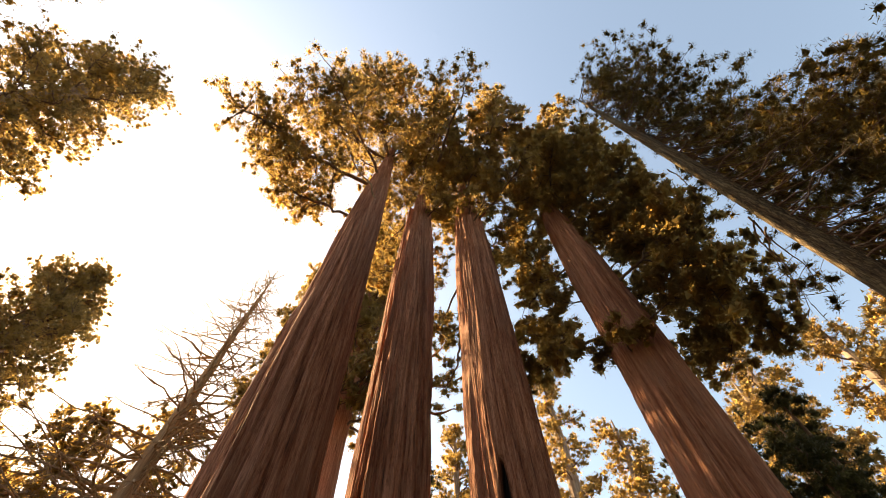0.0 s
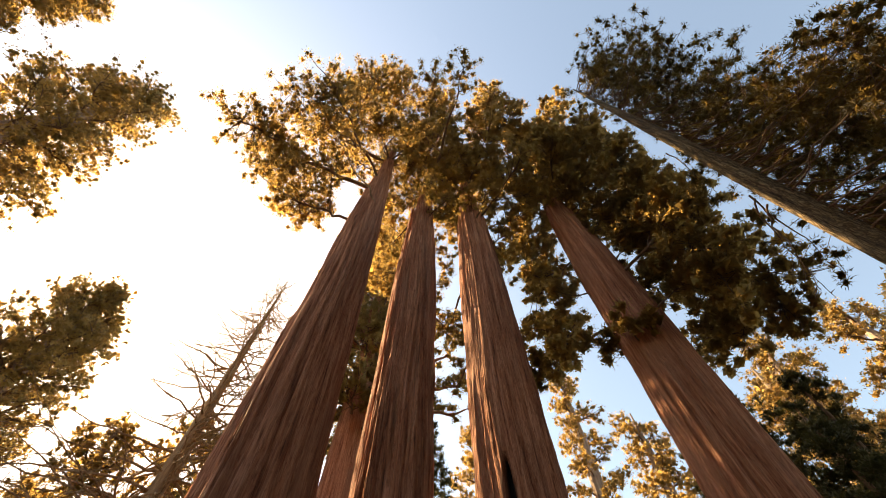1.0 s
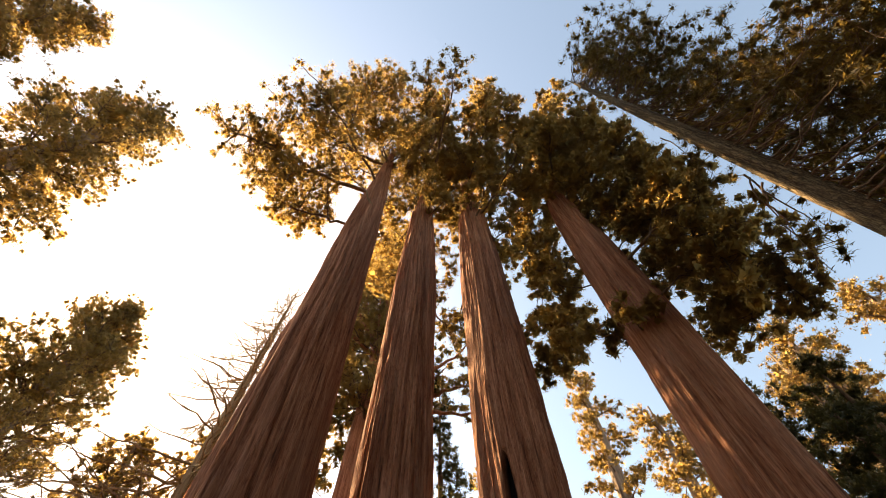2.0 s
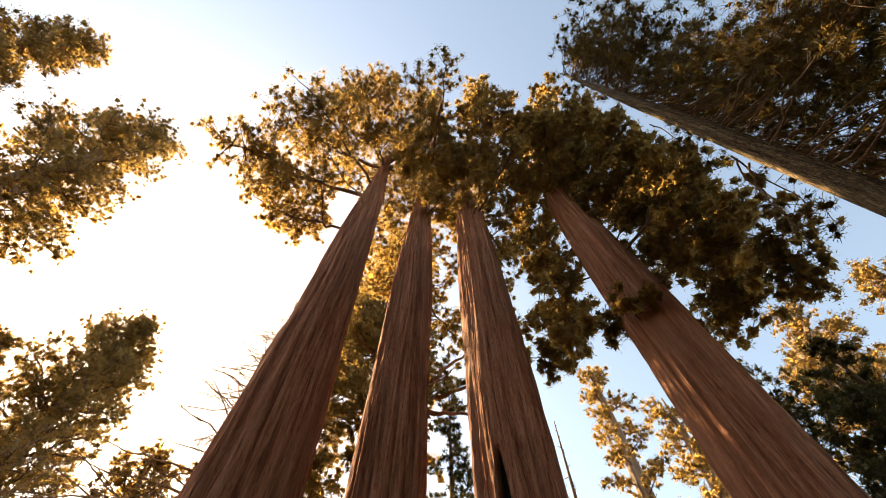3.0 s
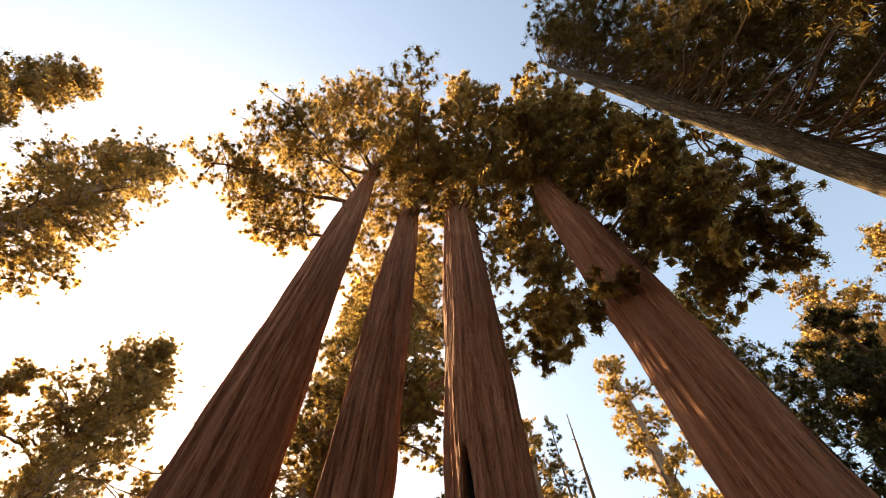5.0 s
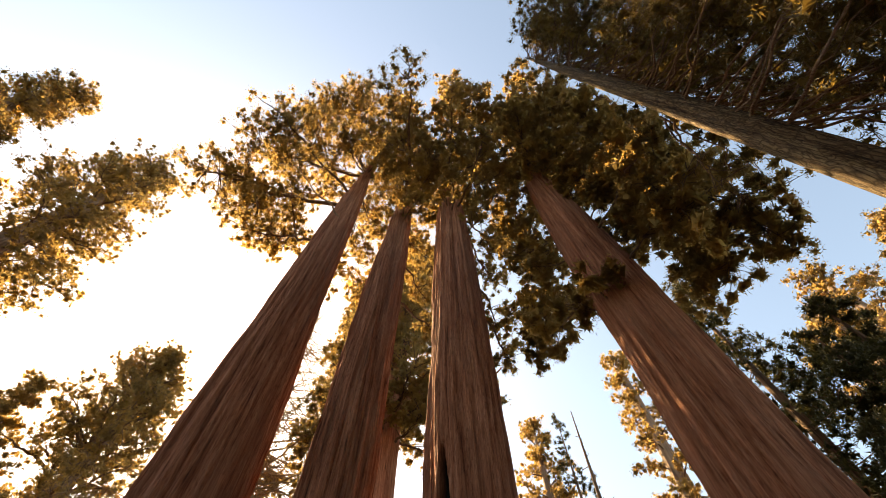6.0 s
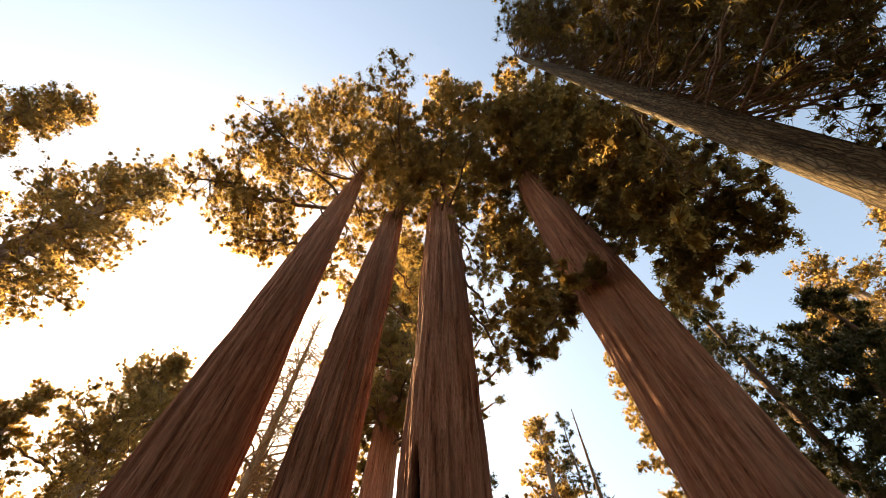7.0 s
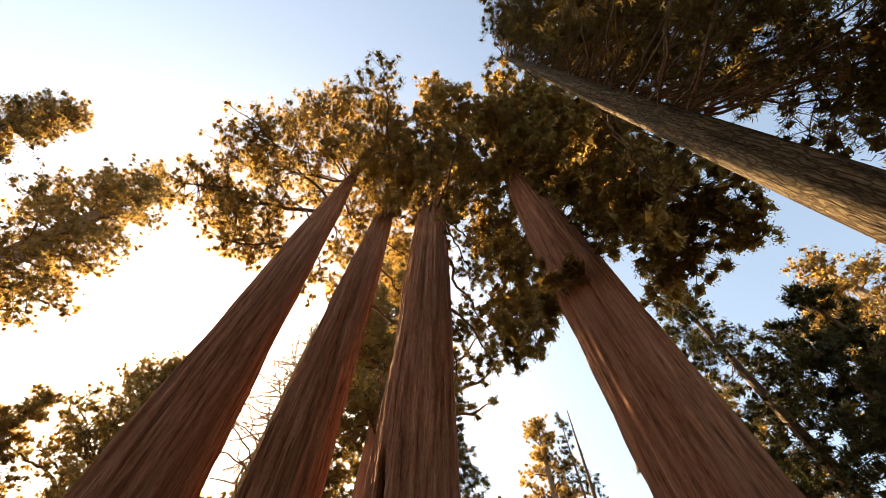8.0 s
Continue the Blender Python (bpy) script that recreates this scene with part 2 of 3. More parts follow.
def tree_base(name, label, category, x, y, z=0.0, group=""):
    ob = new(name)
    ob.location = (x, y, z)
    return tagged(ob, label, category, group)


def add_trunk(tree, verts, faces, char, mat, label=""):
    ob = part("trunk", verts, faces, mat, tree, label)
    at = ob.data.attributes.new("char", "FLOAT", "POINT")
    at.data.foreach_set("value", np.asarray(char, np.float32))
    return ob


def add_limb(tree, start, end, thick, spread, r, leaf, wood, forks=5.0, size=0.56, per=34, spray=(0.19, 0.105), sag=0.0, inner=0.45, gap=0.62, rise=0.2, name="limb", core=0.85, star=0.0):
    """One limb that forks into branches and twigs, with tufts of foliage strung along them."""
    start, end = np.asarray(start, float), np.asarray(end, float)
    way = (end - start) / (np.linalg.norm(end - start) + 1e-6)
    end = end + way * spread * 0.25
    reach = np.linalg.norm(end - start)
    path = bend(start, end, sag, 14, reach * 0.016, r)
    pieces = [tube(path, thick * np.linspace(1, 0.12, 14) ** 0.8, 7 if spray[0] < 0.25 else 5)]
    clumps = []
    knots = 5 if spray[0] < 0.25 else 4
    for k in range(max(3, int(forks * spread))):
        s = inner + (1 - inner) * (k + r.uniform(0, 1)) / max(3, int(forks * spread))
        q = path[min(13, int(s * 13.99))]
        d = r.normal(0, 1, 3)
        d /= np.linalg.norm(d)
        d = d * np.array([1, 1, 0.7]) + way * 0.55 + np.array([0, 0, rise])
        length = spread * r.uniform(0.45, 1.0)
        tip = q + d / np.linalg.norm(d) * length
        twig = bend(q, tip, r.uniform(-0.1, 0.12) * length, knots, length * 0.025, r)
        pieces.append(tube(twig, np.linspace(min(thick * 0.4, 0.02 + 0.016 * length), 0.012, knots), 3))
        for m in range(max(2, int(length / gap))):
            at = 1 - 0.62 * (m / max(2, int(length / gap))) ** 0.8
            p = twig[min(knots - 1, int(at * (knots - 0.01)))]
            o = p + r.normal(0, 0.42, 3) * np.array([1, 1, 0.75]) * (0.5 + 0.16 * spread)
            if m % 3 == 1 and spray[0] < 0.25:
                pieces.append(tube(bend(p, o, 0.04, 3, 0.01, r), np.array([0.022, 0.016, 0.008]), 3))
            clumps.append(o if m else p)
    limb = part(name, *joined(pieces), wood, tree)
    if leaf is None:
        return path
    clumps = np.array(clumps)
    add_foliage("foliage", *tufts(clumps, size * r.uniform(0.65, 1.35, len(clumps)), per, *spray, r, core, star), leaf, limb)
    return path


# ---- ground ----
def ground():
    n = 140
    s = np.linspace(-1, 1, n)
    gx, gy = np.meshgrid(np.sign(s) * np.abs(s) ** 2.6 * 2500, np.sign(s) * np.abs(s) ** 2.6 * 2500, indexing="ij")
    d = np.hypot(gx, gy)
    gz = (lumps(gx * 0.12 + 50, gy * 0.12 + 50, gx * 0) - 0.5) * 0.35 + (lumps(gx * 0.01 + 9, gy * 0.01 + 4, gx * 0) - 0.5) * np.clip(d / 60 - 0.6, 0, 4) * 1.5
    i, j = np.arange(n - 1)[:, None], np.arange(n - 1)[None]
    f = np.stack([i * n + j, (i + 1) * n + j, (i + 1) * n + j + 1, i * n + j + 1], -1).reshape(-1, 4)
    m, nd, l, sh = material("forest_floor", 0.95)
    v = stretched(nd, l, (1, 1, 1))
    litter, patch = noise_tex(nd, l, v, 14, 6, 0.7), noise_tex(nd, l, v, 0.5, 4)
    col = blend(nd, l, patch, ramp(nd, l, litter, [(0.3, (0.04, 0.024, 0.015)), (0.7, (0.13, 0.082, 0.05))]), (0.1, 0.066, 0.043))
    l.new(col, sh.inputs["Base Color"])
    b = nd.new("ShaderNodeBump")
    b.inputs["Distance"].default_value = 0.05
    l.new(litter, b.inputs["Height"])
    l.new(b.outputs[0], sh.inputs["Normal"])
    ob = new("ground", mesh_of("ground", np.stack([gx, gy, gz - 0.1], -1).reshape(-1, 3), f, m))
    tagged(ob, "brown forest floor of fallen needles and bare earth", "ground", kind="structure")


ground()


# ---- the great sequoias ----
def crown(r, x, y, lean, low, top, wide, count, size, narrow=0.35):
    """Lobes of a rounded crown, given the span of heights and its greatest reach."""
    out = []
    for k in range(count):
        s = (k + r.uniform(0, 1)) / count
        a = k * 2.4 + r.uniform(-0.5, 0.5)
        z = low + (top - low) * s
        reach = wide * (1 - s) ** narrow * r.uniform(0.45, 1.0) * min(1, 0.6 + 3 * s)
        out.append((x + lean[0] * z + math.cos(a) * reach, y + lean[1] * z + math.sin(a) * reach, z, size * r.uniform(0.75, 1.2)))
    return out


def sequoia(label, x, y, lean, height, profile, lobes, seed, scar=None, second=None, fill=(50, 9), forks=8.5, furrow=1.15, bare=0.35, per=32, spray=(0.19, 0.088), core=0.85):
    """lobes: x, y, z and radius of each mass of foliage, in world metres."""
    r = np.random.default_rng(seed)
    tree = tree_base("sequoia_tree", label, "tree", x, y, group="giant sequoias of the grove")
    v, f, c = trunk_mesh(height, profile, lean, r, 200, 0.3, furrow, scar)
    add_trunk(tree, v, f, c, BARK_RED)
    if second:
        ox, oy, top, rad = second
        v, f, c = trunk_mesh(top, [(0, rad * 1.5), (4, rad * 1.1), (top * 0.7, rad * 0.85), (top, rad * 0.35)], lean, r, 80, 0.25, 1.4)
        add_trunk(tree, v + np.array([ox, oy, 0]), f, c, BARK_RED, "slender second stem fused to the trunk")
    hs, rs = zip(*profile)
    low, count = fill
    limbs = []
    for lx, ly, lz, lr in lobes + crown(r, x, y, lean, low, height - 3, 6.0, count, 2.6, 0.3):
        end = np.array([lx - x, ly - y, lz])
        out = math.hypot(end[0] - lean[0] * lz, end[1] - lean[1] * lz)
        z0 = min(max(lz - r.uniform(-0.25, 0.4) * out - r.uniform(0, 2), 6), height - 1)
        start = np.array([lean[0] * z0, lean[1] * z0, z0])
        thick = 0.06 + 0.011 * out
        old = min(limbs, key=lambda p: np.linalg.norm(p[8] - end), default=None)
        inner = max(bare, 1 - 1.6 * lr / (out + 3))
        if old is not None and out > 4 and np.linalg.norm(old[8] - end) < 5.5:  # springs from a neighbouring limb
            start, thick, inner = old[5], thick * 0.55, 0.3
        limbs.append(add_limb(tree, start, end, thick, lr, r, LEAF_SEQUOIA, BARK_LIMB, forks, per=per, spray=spray, sag=r.uniform(-0.06, 0.1) * out, inner=inner, core=core))
    return tree


T1_LOBES = [(-17.5, 4.5, 41, 3.0), (-16.5, 8, 42.5, 3.0), (-12.8, 10, 34.5, 2.8), (-13.2, 13.5, 37.5, 2.8), (-9, 3.4, 43, 3.0), (-11, 7, 46, 3.4),
            (-8, 5, 57, 3.2), (-5, 6, 59, 3.2), (-14, 7, 49, 3.4), (-10, 12, 50, 3.4), (-7, 9, 52, 4.0), (-4, 9, 50, 3.0),
            (-3.5, 12, 56, 4.0), (-8, 14, 58, 3.6), (-14.5, 11, 44, 2.6), (-12.5, 4.5, 44, 3.0), (-14, 9, 39.5, 2.4), (-10.5, 10, 42, 2.8), (-7, 5, 48, 3.2), (-13.5, 9.5, 40.5, 2.4), (-11, 12.6, 38.5, 1.8),
            (-15.5, 8.5, 38.5, 2.2), (-6.8, 4.5, 57, 2.6), (-9.2, 6, 52, 2.8), (-5.2, 7.4, 57, 2.6), (-9.4, 6.8, 41, 2.4), (-8.9, 9, 36, 1.8), (-3, 5.5, 57, 2.6),
            (-6.1, 3.4, 60, 2.4), (-4.6, 3.6, 60.5, 2.2), (-7.6, 3.6, 57, 2.4), (-9.6, 4.2, 45, 2.4), (-10.6, 4.8, 43, 2.4), (-10, 3.8, 51, 2.4), (-16.9, 4.6, 40, 2.2)]
T1_BOUGHS = [(-16, 6.2, 42, 2.4), (-14.8, 11, 38, 2.0), (-15, 5, 44.5, 2.6), (-12, 8.5, 36.5, 2.0), (-16.5, 9.5, 41, 2.0), (-12.5, 13, 41, 2.2), (-8.7, 18, 50.5, 2.6), (-9.2, 17.8, 44, 2.4), (-9.3, 17.6, 38.5, 2.0),
             (-7, 18.2, 47, 2.4), (-9.2, 17.4, 34.5, 1.5), (-7.4, 18, 42, 2.2)]
T2_LOBES = [(-0.2, 5.5, 52, 2.8), (3, 4, 49, 2.0), (-2, 9, 46, 3.0), (1, 9.5, 56, 3.2), (-1, 14, 42, 1.8), (-2.5, 12, 58, 4.0), (-3, 18, 54, 3.0),
            (-5.6, 18.5, 33, 1.8), (0.5, 12, 50, 3.0), (0.4, 7, 57, 2.6), (-0.6, 8, 58, 2.6), (0.5, 11.1, 58, 2.6), (-3.4, 11.6, 57, 2.4),
            (1.2, 14.3, 56, 2.6), (-4.2, 14.6, 52, 2.0), (-1.6, 14.2, 47, 2.2), (-0.4, 15, 41, 1.8), (-6.8, 19.6, 51, 2.8), (-7, 19.8, 43, 2.6), (-7.4, 19.2, 36, 2.0),
            (-1, 22.2, 53, 2.8), (-1.8, 22, 43.5, 2.6), (-2.3, 21.8, 36, 2.0), (-1.2, 21.4, 29.5, 1.5), (-4, 21, 47, 2.6)]
T3_LOBES = [(6, 9, 60, 3.0), (4, 13.2, 40, 1.6), (7.5, 12, 43, 2.4), (5, 11, 50, 3.4), (9, 11, 57, 3.2), (3, 16, 58, 4.0), (5.5, 24, 46, 3.0),
            (3.2, 29, 38, 2.6), (3.0, 29.5, 33, 2.0), (3.5, 28, 46, 3.0), (-0.8, 29.5, 40, 2.6), (-1, 30.5, 33, 2.0), (1, 22, 50, 3.6), (2, 12, 47, 2.6), (8, 16, 50, 3.5),
            (6.4, 8.6, 57, 2.8), (4.4, 10.7, 58, 2.8), (8, 10.9, 57, 2.6), (9.2, 13.6, 57, 2.8), (5.5, 15.5, 56, 2.8), (3, 15.6, 52, 2.4), (6.6, 16, 51, 2.6),
            (6.1, 17.1, 40, 2.2), (2.3, 15.4, 42.5, 1.7), (7.6, 15.6, 42, 2.4), (4.9, 17, 36.5, 1.8), (7.6, 9.4, 61, 2.4), (6.8, 8.4, 60, 2.2), (9, 9.6, 60, 2.2)]
T4_LOBES = [(15.5, 10.8, 61, 2.3), (17.3, 12.2, 53, 2.8), (17.3, 13.5, 43, 3.0), (19.2, 15, 39.5, 2.8), (19.2, 14.5, 32, 2.8), (20.6, 15.5, 28, 2.4),
            (21, 16.5, 25, 2.3), (20.5, 18, 23, 1.9), (18, 19.5, 23, 2.2), (16.5, 21, 24.5, 2.2), (15.8, 19.5, 29, 2.6), (6.5, 25, 28.5, 2.2),
            (7.7, 24.2, 37, 2.5), (8.2, 25, 31.5, 2.2), (9.6, 19.4, 23.5, 1.5), (11, 13, 55, 3.5), (12, 12.5, 48, 3.4),
            (14.6, 11.2, 58, 2.8), (12.6, 13.6, 58, 2.8), (16, 14, 54.5, 2.8), (16.6, 12.6, 48, 2.6), (16, 14.6, 43, 2.4), (13.3, 16.8, 54, 2.8), (16.2, 14.5, 37.5, 2.4),
            (14.1, 16.6, 47, 2.4), (10.1, 18, 47, 2.4), (14.4, 16.4, 38.5, 2.0), (16.2, 14.8, 33, 2.2), (14.6, 16.8, 32, 1.7), (17.1, 13, 31, 2.2), (16.2, 14.9, 27.5, 1.9),
            (17.1, 13.6, 25, 1.9), (16, 15.6, 23.6, 1.6), (15, 16.8, 25.5, 1.5), (7.5, 20, 34, 2.0), (6, 20.6, 27.5, 1.6), (7.2, 20.6, 24.8, 1.5), (8.6, 20, 30.5, 1.7), (7.7, 19.9, 39, 2.2),
            (14, 14, 57, 3.6), (9, 22, 45, 3.4), (16, 17, 36.5, 3.2), (13.6, 15, 42, 2.8), (17, 16.5, 32, 2.8),
            (16.2, 13, 50, 2.4), (17, 14.3, 39, 2.4), (18.8, 15, 35.6, 2.4), (18.3, 14, 54, 2.4), (14.4, 16.2, 47, 2.2), (14.6, 16.4, 37, 2.0), (15.2, 16, 32, 2.2),
            (15.6, 15.8, 28, 2.0), (16.2, 15.2, 24.4, 1.9), (16, 15.6, 21.4, 1.5), (17, 12.8, 33, 2.0), (17, 12.8, 29, 1.8), (10.2, 17.1, 22.6, 0.8), (11.6, 16.8, 22.2, 0.7), (17.6, 12.8, 46, 2.2), (17.2, 12.6, 55, 2.2), (18.6, 13.6, 43, 2.0), (17.4, 14.6, 47, 2.0), (15.2, 17, 41, 2.0), (14.3, 17.6, 44.5, 1.8), (15.9, 17.6, 37.6, 2.0), (13.8, 15.4, 46, 2.0), (13.4, 16.2, 50, 2.0)]
T4_BOUGHS = [(19.1, 16.1, 34, 2.6), (20.2, 16.9, 30, 2.6), (19.7, 18.4, 26, 2.2), (17.4, 18.3, 27, 2.4), (17.2, 18.3, 32.5, 2.6), (17.1, 19.5, 24, 1.8),
             (18.4, 17.9, 39.5, 3.0), (20.7, 18.2, 24, 1.8), (6.8, 24, 32, 1.7), (7.5, 26, 28.5, 1.8), (9.9, 25, 32.5, 2.2), (7.6, 22.8, 39, 2.2), (9.8, 22.6, 36.5, 2.6)]

FIRST = sequoia("giant sequoia with thick red-brown furrowed bark and golden crown", -6.77, 13.05, (0.006, -0.003), 60,
        [(-1, 3.0), (2, 2.45), (6, 2.05), (11, 1.86), (18, 1.7), (25, 1.5), (34, 1.3), (42, 1.0), (50, 0.62), (60, 0.12)], T1_LOBES + T1_BOUGHS, 11, forks=7.5, bare=0.5, core=0.64)
add_limb(FIRST, (1.2, -0.6, 34.6), (-3.2, -7.2, 41.5), 0.09, 2.4, np.random.default_rng(5), None, WOOD_DEAD, 3.0, sag=-0.6, inner=0.5, name="dead_limb")
sequoia("giant sequoia with fused double stem and sunlit furrowed edge", -2.72, 15.5, (0.004, 0.02), 60,
        [(-1, 2.6), (2, 2.1), (6, 1.7), (11, 1.48), (18, 1.38), (25, 1.3), (34, 1.2), (42, 0.92), (50, 0.55), (60, 0.15)], T2_LOBES, 12, bare=0.45, core=0.7,
        second=(-1.35, 0.85, 46, 0.74), furrow=1.8)
sequoia("giant sequoia with a charred fire scar near its foot", 2.13, 17.41, (0.001, 0.01), 61,
        [(-1, 2.9), (2, 2.3), (6, 1.95), (11, 1.76), (18, 1.69), (25, 1.62), (34, 1.55), (42, 1.35), (50, 0.7), (61, 0.15)], T3_LOBES, 13,
        scar=(-106, 13.6, 0.28, 0.45))
sequoia("giant sequoia with dark shaded crown of hanging boughs", 12.47, 19.45, (-0.018, -0.016), 62,
        [(-1, 3.0), (2, 2.4), (6, 2.1), (11, 1.9), (18, 1.76), (25, 1.7), (34, 1.6), (42, 1.3), (50, 0.7), (62, 0.15)], T4_LOBES + T4_BOUGHS, 14, fill=(40, 12), forks=10.5, per=36, spray=(0.19, 0.07), core=1.0)


# ---- pine beside the path ----
def pine(label, x, y, lean, height, profile, low, ways, reach, seed, mat_bark, leaf, name="pine_tree", step=0.27, spray=(0.3, 0.045), droop=0.0, sides=56,
         per=40, group="", inner=0.5, forks=4.5, size=0.3, taper=0.55, gap=0.42, star=0.0, core=0.35):
    """Boughs in a range of directions (degrees), foliage on their outer part."""
    r = np.random.default_rng(seed)
    tree = tree_base(name, label, "tree", x, y, group=group)
    v, f, c = trunk_mesh(height, profile, lean, r, sides, 0.3, 0.9)
    add_trunk(tree, v, f, c, mat_bark)
    z = low
    while z < height - 0.3:
        s = (z - low) / (height - low)
        a = radians(r.uniform(*ways)) if s < 0.95 else r.uniform(0, 2 * math.pi)
        length = reach * (1 - s) ** taper * r.uniform(0.6, 1.1) + 0.5
        start = np.array([lean[0] * z, lean[1] * z, z])
        way = np.array([math.cos(a), math.sin(a), r.uniform(0.05, 0.35) - droop])
        spread = 0.3 * length + 0.25
        add_limb(tree, start, start + way * length * 0.8, 0.018 + 0.0045 * length, spread, r, leaf, BARK_LIMB, forks, size, per, spray,
                 r.uniform(-0.08, 0.08) * length, inner, gap, 0.1, core=core, star=star)
        z += step * r.uniform(0.6, 1.4)
    return tree


PINE = pine("tall pine with grey-brown scaly trunk and boughs on one side", 14.04, 8.36, (0.011, -0.027), 49.5,
            [(-1, 0.68), (1, 0.53), (5, 0.43), (12, 0.41), (20, 0.39), (30, 0.33), (40, 0.22), (49.5, 0.05)], 13, (-84, 26), 7.3, 31, BARK_PINE, LEAF_PINE, droop=0.65, per=50, taper=0.42, step=0.23, spray=(0.17, 0.034), size=0.4, gap=0.42, star=0.2, inner=0.5, forks=5.6, core=0.6)
for end, thick, leaf in (((-0.2, 1.6, 15.4), 0.05, None), ((0.6, 2.4, 16.2), 0.045, None), ((1.4, 1.6, 16.6), 0.05, LEAF_PINE), ((0.9, 1.1, 24.6), 0.04, LEAF_PINE)):
    add_limb(PINE, (0.25, 0.2, end[2] + 3.6), end, thick, 1.1, np.random.default_rng(int(end[2] * 10)), leaf, BARK_LIMB, 6.0, 0.36, 50, (0.17, 0.034), 0.9, 0.5, 0.42, -0.2, "limb" if leaf else "dead_limb", 0.7, 0.2)


for end in ((1.3, -6.0, 47.5), (1.2, -5.0, 43), (0.6, -6.6, 39.5), (1.0, -7.0, 34.5), (2.0, -3.8, 47), (0.2, -4.2, 46), (2.2, -5.6, 41), (1.6, -6.4, 37)):
    add_limb(PINE, (0.011 * end[2], -0.027 * end[2], end[2] + 1.2), end, 0.05, 1.5, np.random.default_rng(int(end[2] * 10)), LEAF_PINE, BARK_LIMB, 6.0, 0.36, 50, (0.17, 0.034), 0.3, 0.5, 0.42, 0.1, core=0.7, star=0.2)


# ---- trees farther off ----
def far_sequoia(label, x, y, height, low, wide, rad, seed, lobes=22, size=3.0, lean=(0, 0), mat=None, narrow=0.35, tuft=0.8, per=18, core=0.7):
    r = np.random.default_rng(seed)
    tree = tree_base("sequoia_tree", label, "tree", x, y, group="far trees of the grove")
    v, f, c = trunk_mesh(height, [(-1, rad * 1.8), (4, rad * 1.2), (height * 0.5, rad * 0.85), (height * 0.8, rad * 0.5), (height, 0.1)], lean, r, 40, 0.9, 1.0)
    add_trunk(tree, v, f, c, mat or BARK_GREY)
    for lx, ly, lz, lr in crown(r, x, y, lean, low, height - 2, wide, int(lobes * 1.3), size, narrow):
        end = np.array([lx - x, ly - y, lz])
        z0 = max(min(lz - 0.25 * wide * r.uniform(0.3, 1), height - 2), 3)
        add_limb(tree, (lean[0] * z0, lean[1] * z0, z0), end, 0.08 + 0.012 * wide, lr, r, LEAF_SEQUOIA, BARK_LIMB, 5.0 / tuft ** 0.5, tuft, per, (0.34 * tuft, 0.2 * tuft), inner=0.35, gap=tuft, core=core)
    return tree


def fir(label, x, y, height, low, reach, rad, seed, step=0.8, droop=0.35, lean=(0, 0), spray=(0.25, 0.09), forks=4.5):
    return pine(label, x, y, lean, height, [(-1, rad * 1.4), (3, rad), (height * 0.6, rad * 0.6), (height, 0.04)], low, (0, 360), reach, seed, BARK_LIMB, LEAF_FIR,
                "fir_tree", step, spray, droop, 28, 26, "far trees of the grove", 0.05, forks, 0.44, 0.8, 0.5, 0.1, 0.75)


BEHIND = far_sequoia("old sequoia standing behind the great trunks", -14.78, 39.35, 90, 37, 10, 1.75, 41, 80, 3.2, (0.014, 0.009), BARK_RED)
for end, sag in (((9.5, 1.5, 47), -1.6), ((13.2, 0.6, 50.5), -1.8), ((15.2, 0.2, 43.5), -1.7), ((13.6, 0.4, 38.5), -1.6), ((5.5, -2.5, 60), -1.2), ((-3.5, -2.5, 61), -1.0),
                 ((-3, -5.5, 52), -1.5), ((2, -6, 54), -1.5), ((-2, -5, 63), -1.5)):
    add_limb(BEHIND, (0.6, 0.4, 43 if sag < -1.5 else 50), end, 0.5, 2.2, np.random.default_rng(6), LEAF_SEQUOIA, BARK_RED, 4.0, 0.7, 28, (0.28, 0.14), sag, 0.6)
far_sequoia("huge sequoia crown glowing against the sun", -51.2, 4.4, 82, 26, 9.0, 2.0, 42, 62, 3.6, narrow=0.25, tuft=0.75, per=19, core=0.6)
far_sequoia("pointed dark sequoia beside the glowing crown", -46, -10, 72, 24, 6.5, 1.5, 53, 46, 3.0, narrow=0.6, tuft=0.75, per=19, core=0.6)
far_sequoia("tall sequoia with crown lit through by the sun", -81.2, 45, 89, 18, 26, 2.2, 43, 84, 4.4, narrow=0.75, tuft=1.05, per=19, core=0.58)
far_sequoia("sequoia in low sunlight at the edge of the grove", -81.4, 28.8, 63, 24, 6, 1.5, 44, 26, 3.0, narrow=0.6, tuft=1.1, per=22)
far_sequoia("golden sunlit sequoia with pale weathered trunk", 20.4, 74.5, 78, 34, 7, 1.7, 45, 28, 2.6)
far_sequoia("golden sunlit sequoia with broad crown", 50.5, 55, 61.5, 24, 8, 1.9, 46, 30, 2.8, narrow=0.25)
far_sequoia("yellow-green sequoia lit from the side", 53, 41.5, 53, 16, 7.5, 1.6, 47, 28, 2.6, narrow=0.4)
far_sequoia("sunlit sequoia at the edge of the clearing", 39, 23.5, 34.5, 24, 3.6, 1.0, 48, 16, 1.9)
far_sequoia("slender sunlit sequoia far behind the trunks", -1, 80, 71, 26, 9, 1.2, 49, 36, 2.6, narrow=0.6)
far_sequoia("golden sequoia seen between the great trunks", -25.5, 44, 82, 34, 5.5, 1.3, 50, 56, 2.8, narrow=0.4)
far_sequoia("golden sequoia behind the dead tree", -46, 41, 44, 14, 7, 1.2, 51, 22, 2.6)
far_sequoia("sunlit sequoia close behind the dead tree", -42, 50, 51, 16, 7, 1.2, 56, 24, 2.6)
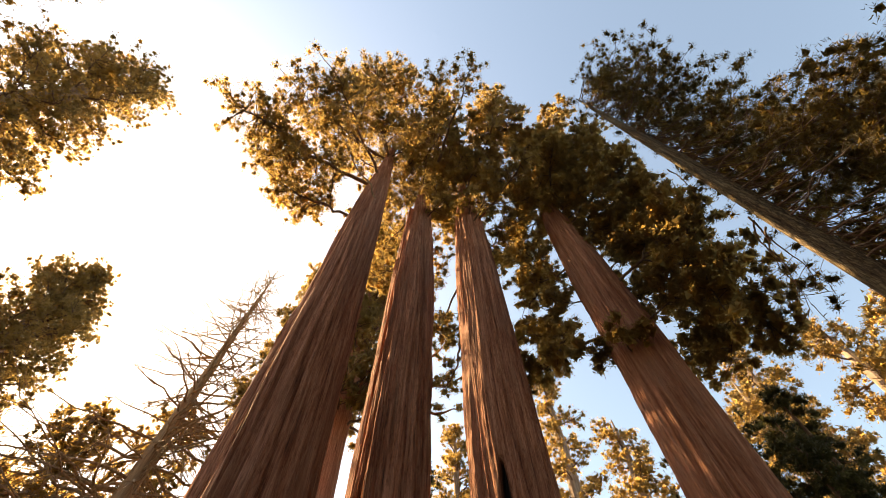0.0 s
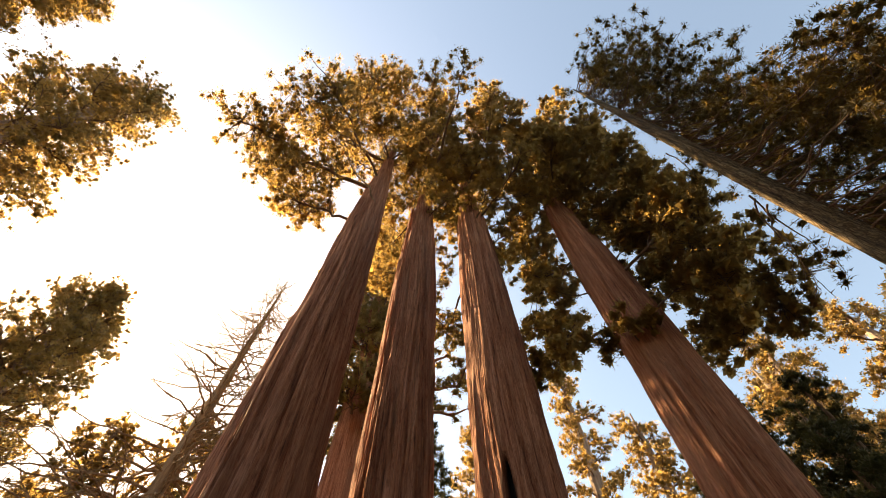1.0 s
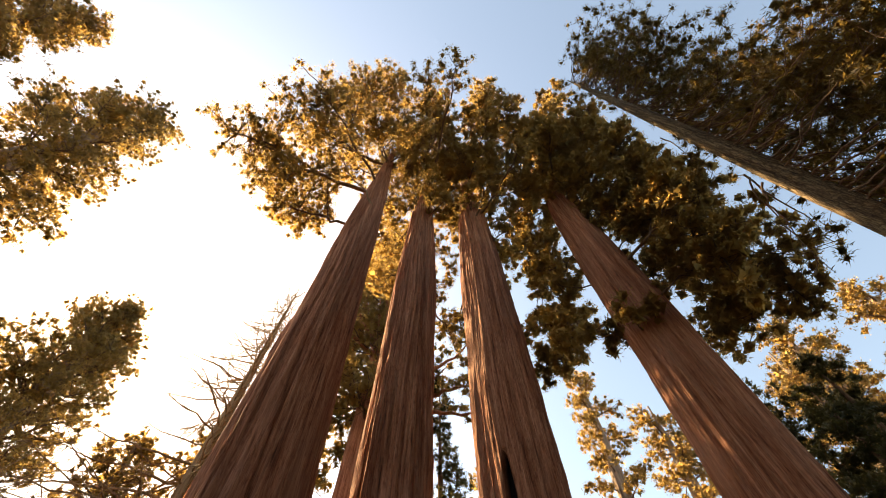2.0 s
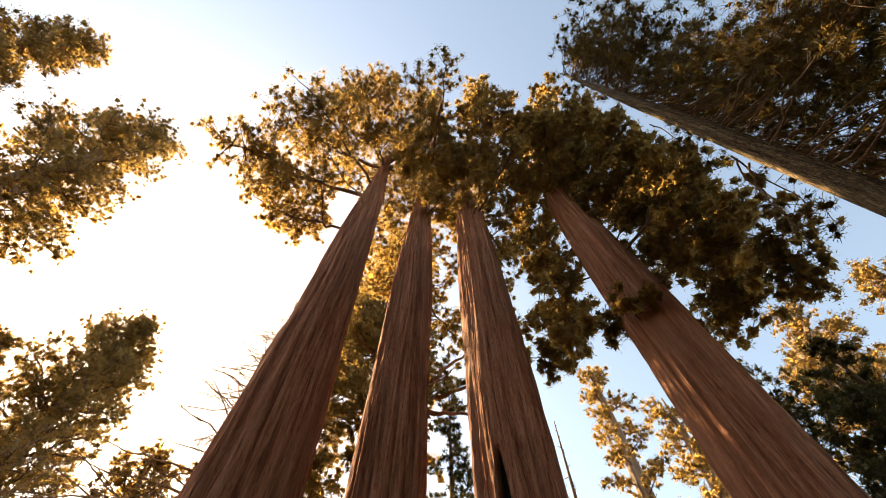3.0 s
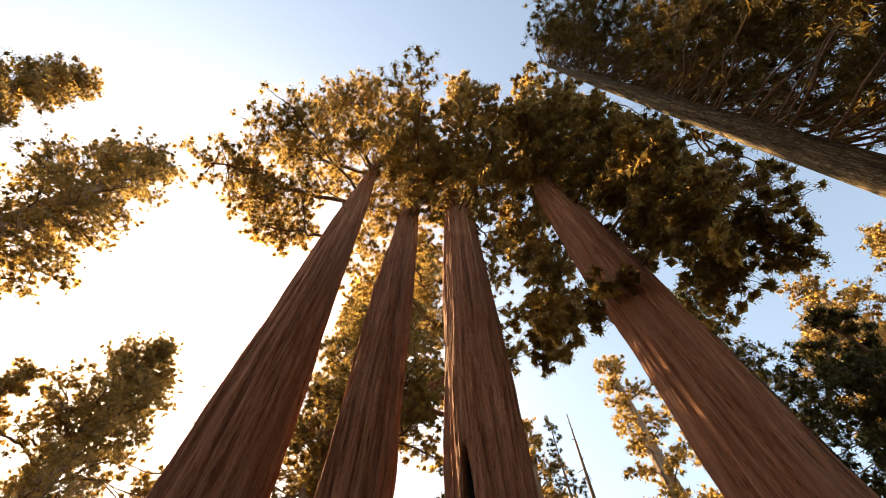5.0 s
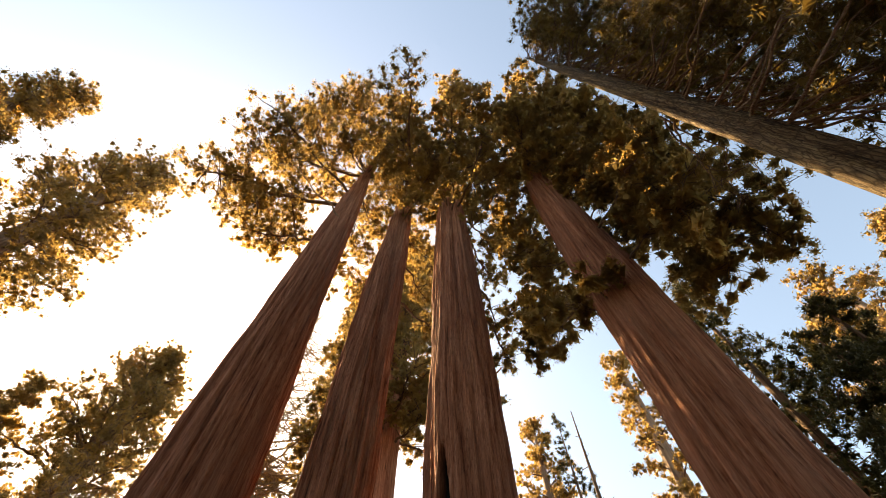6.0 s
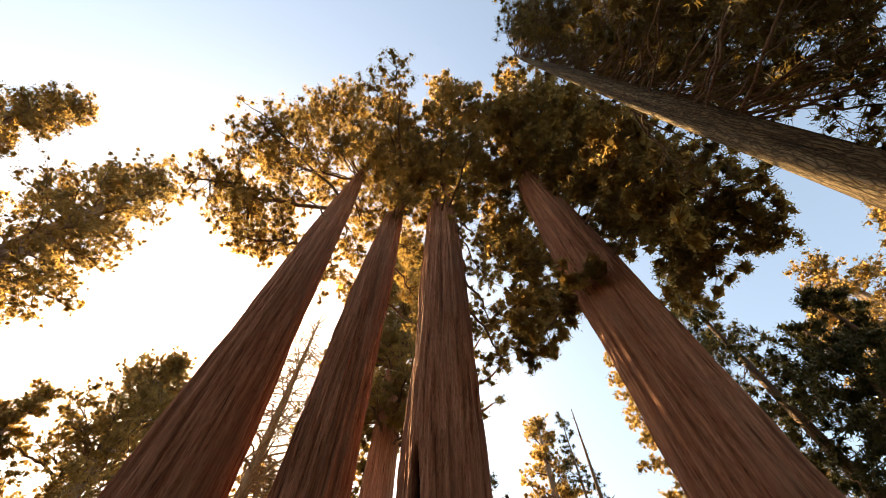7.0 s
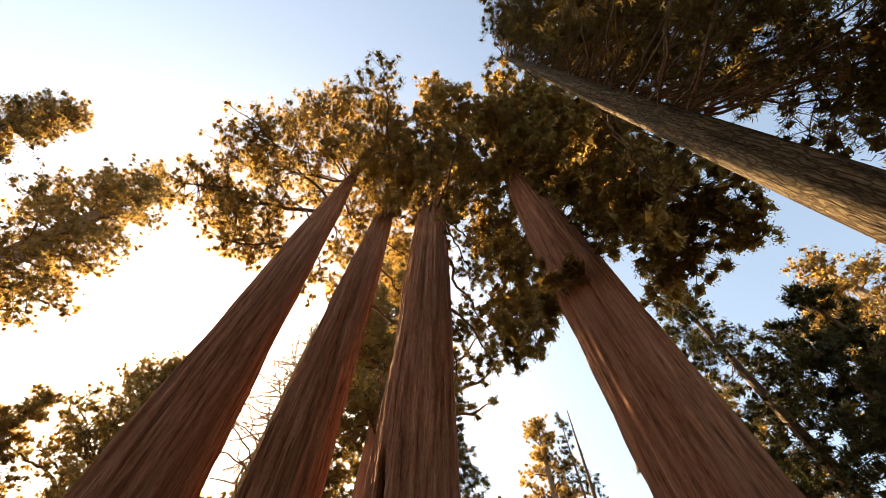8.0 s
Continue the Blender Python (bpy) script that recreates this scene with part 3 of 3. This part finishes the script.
far_sequoia("low sunlit sequoia beyond the dead tree", -66, 53, 46, 14, 7, 1.2, 52, 20, 2.6)
fir("fir with drooping boughs between the great trunks", -5.8, 43, 48, 12, 5.6, 0.5, 61, 0.5, forks=6)
fir("dark fir in the shade of the grove", 20.5, 31, 38, 9, 7.5, 0.5, 62, 0.36, forks=6)
fir("dark fir standing close to a great trunk", 21.8, 25.2, 23, 4, 5.0, 0.35, 65, 0.32, forks=6)
fir("dark young fir beside the shaded grove", 25.5, 27.5, 28, 5, 5.5, 0.45, 64, 0.34, forks=6)
far_sequoia("shaded sequoia behind the great trunks", 25, 58, 51, 16, 6.5, 1.3, 54, 24, 2.6)
far_sequoia("half-shaded sequoia beyond the dark firs", 38, 45, 45.5, 12, 7, 1.3, 55, 26, 2.6)
fir("thin fir beside the bare snag", 4.5, 75, 66, 20, 8, 0.5, 63, 0.7, forks=5.0)


def dead_tree(label, x, y, lean, height, rad, low, reach, seed, count, wood):
    r = np.random.default_rng(seed)
    tree = tree_base("dead_tree", label, "tree", x, y)
    v, f, c = trunk_mesh(height, [(-1, rad * 1.4), (height * 0.4, rad), (height * 0.75, rad * 0.5), (height, 0.05)], lean, r, 32, 0.6, 0.6)
    add_trunk(tree, v, f, c, wood)
    for k in range(count):
        s = (k + r.uniform(0, 1)) / count
        z = low + (height - low) * s
        a = r.uniform(0, 2 * math.pi)
        length = reach * (1 - s) ** 0.65 * r.uniform(0.5, 1.1)
        start = np.array([lean[0] * z, lean[1] * z, z])
        end = start + np.array([math.cos(a) * length, math.sin(a) * length, length * r.uniform(-0.15, 0.2)])
        path = bend(start, end, r.uniform(-0.22, 0.05) * length, 10, length * 0.02, r)
        pieces = [tube(path, np.linspace(0.05 + 0.009 * length, 0.03, 10), 5)]
        for _ in range(int(length * 1.2)):
            q = path[r.integers(2, 10)]
            tip = q + ((end - start) / length * 0.6 + r.normal(0, 0.4, 3) + np.array([0, 0, -0.55])) * length * 0.24
            pieces.append(tube(bend(q, tip, 0.12, 5, 0.05, r), np.linspace(0.045, 0.022, 5), 3))
        part("limb", *joined(pieces), wood, tree)
    return tree


dead_tree("bare dead conifer with thin drooping branches", -36.77, 42.3, (0.008, 0.004), 80, 0.95, 26, 18.5, 71, 240, WOOD_DEAD)
dead_tree("thin bare snag with broken stubs", 6.5, 51.2, (0.019, 0.0), 44.5, 0.4, 12, 2.8, 72, 46, BARK_LIMB)


# ---- unseen forest added round the clearing to hold back light ----
def woods(count, seed, turn, near, far, tall, label):
    """Added conifers, out of view, through a range of directions (degrees from +y, clockwise) and distances, as one
    mass.
    """
    r = np.random.default_rng(seed)
    pieces = []
    for k in range(count):
        a = radians(turn[0] + (turn[1] - turn[0]) * (k + r.uniform(0, 1)) / count)
        d = r.uniform(near, near + 0.25 * (far - near)) if k % 2 else r.uniform(near, far)
        foot = np.array([4 + math.sin(a) * d, 2 + math.cos(a) * d, -0.5])
        h = r.uniform(*tall)
        pieces.append(tube(foot + np.linspace(0, 1, 8)[:, None] * np.array([0, 0, h]), np.linspace(0.012 * h, 0.05, 8), 8))
        n = 240
        s = r.uniform(0.06, 1, n)
        b = r.uniform(0, 2 * math.pi, n)
        out = (1 - s) ** 0.7 * (2 + 0.08 * h) * r.uniform(0.2, 1, n)
        tip = foot + np.stack([np.cos(b) * out, np.sin(b) * out, s * h - out * 0.25], -1)
        way = np.stack([np.cos(b), np.sin(b), r.uniform(-0.6, 0.2, n)], -1)
        pieces.append(sprays(tip, way, r.uniform(1.2, 2.4, n), r.uniform(0.7, 1.2, n), r))
    v, f = joined(pieces)
    tagged(new("unseen_woods", mesh_of("unseen_woods", v, f, LEAF_FIR, False)), label, "forest", kind="stuff")


# added out of view behind the camera; keeps sky light off the trunks
woods(84, 91, (110, 212), 17, 60, (34, 48), "unseen dense conifers added behind the camera to block sky light")
# added ring, low enough to stay below the view; covers the horizon sky
woods(120, 92, (-150, 115), 46, 110, (13, 21), "unseen low conifers added round the grove to close the horizon")
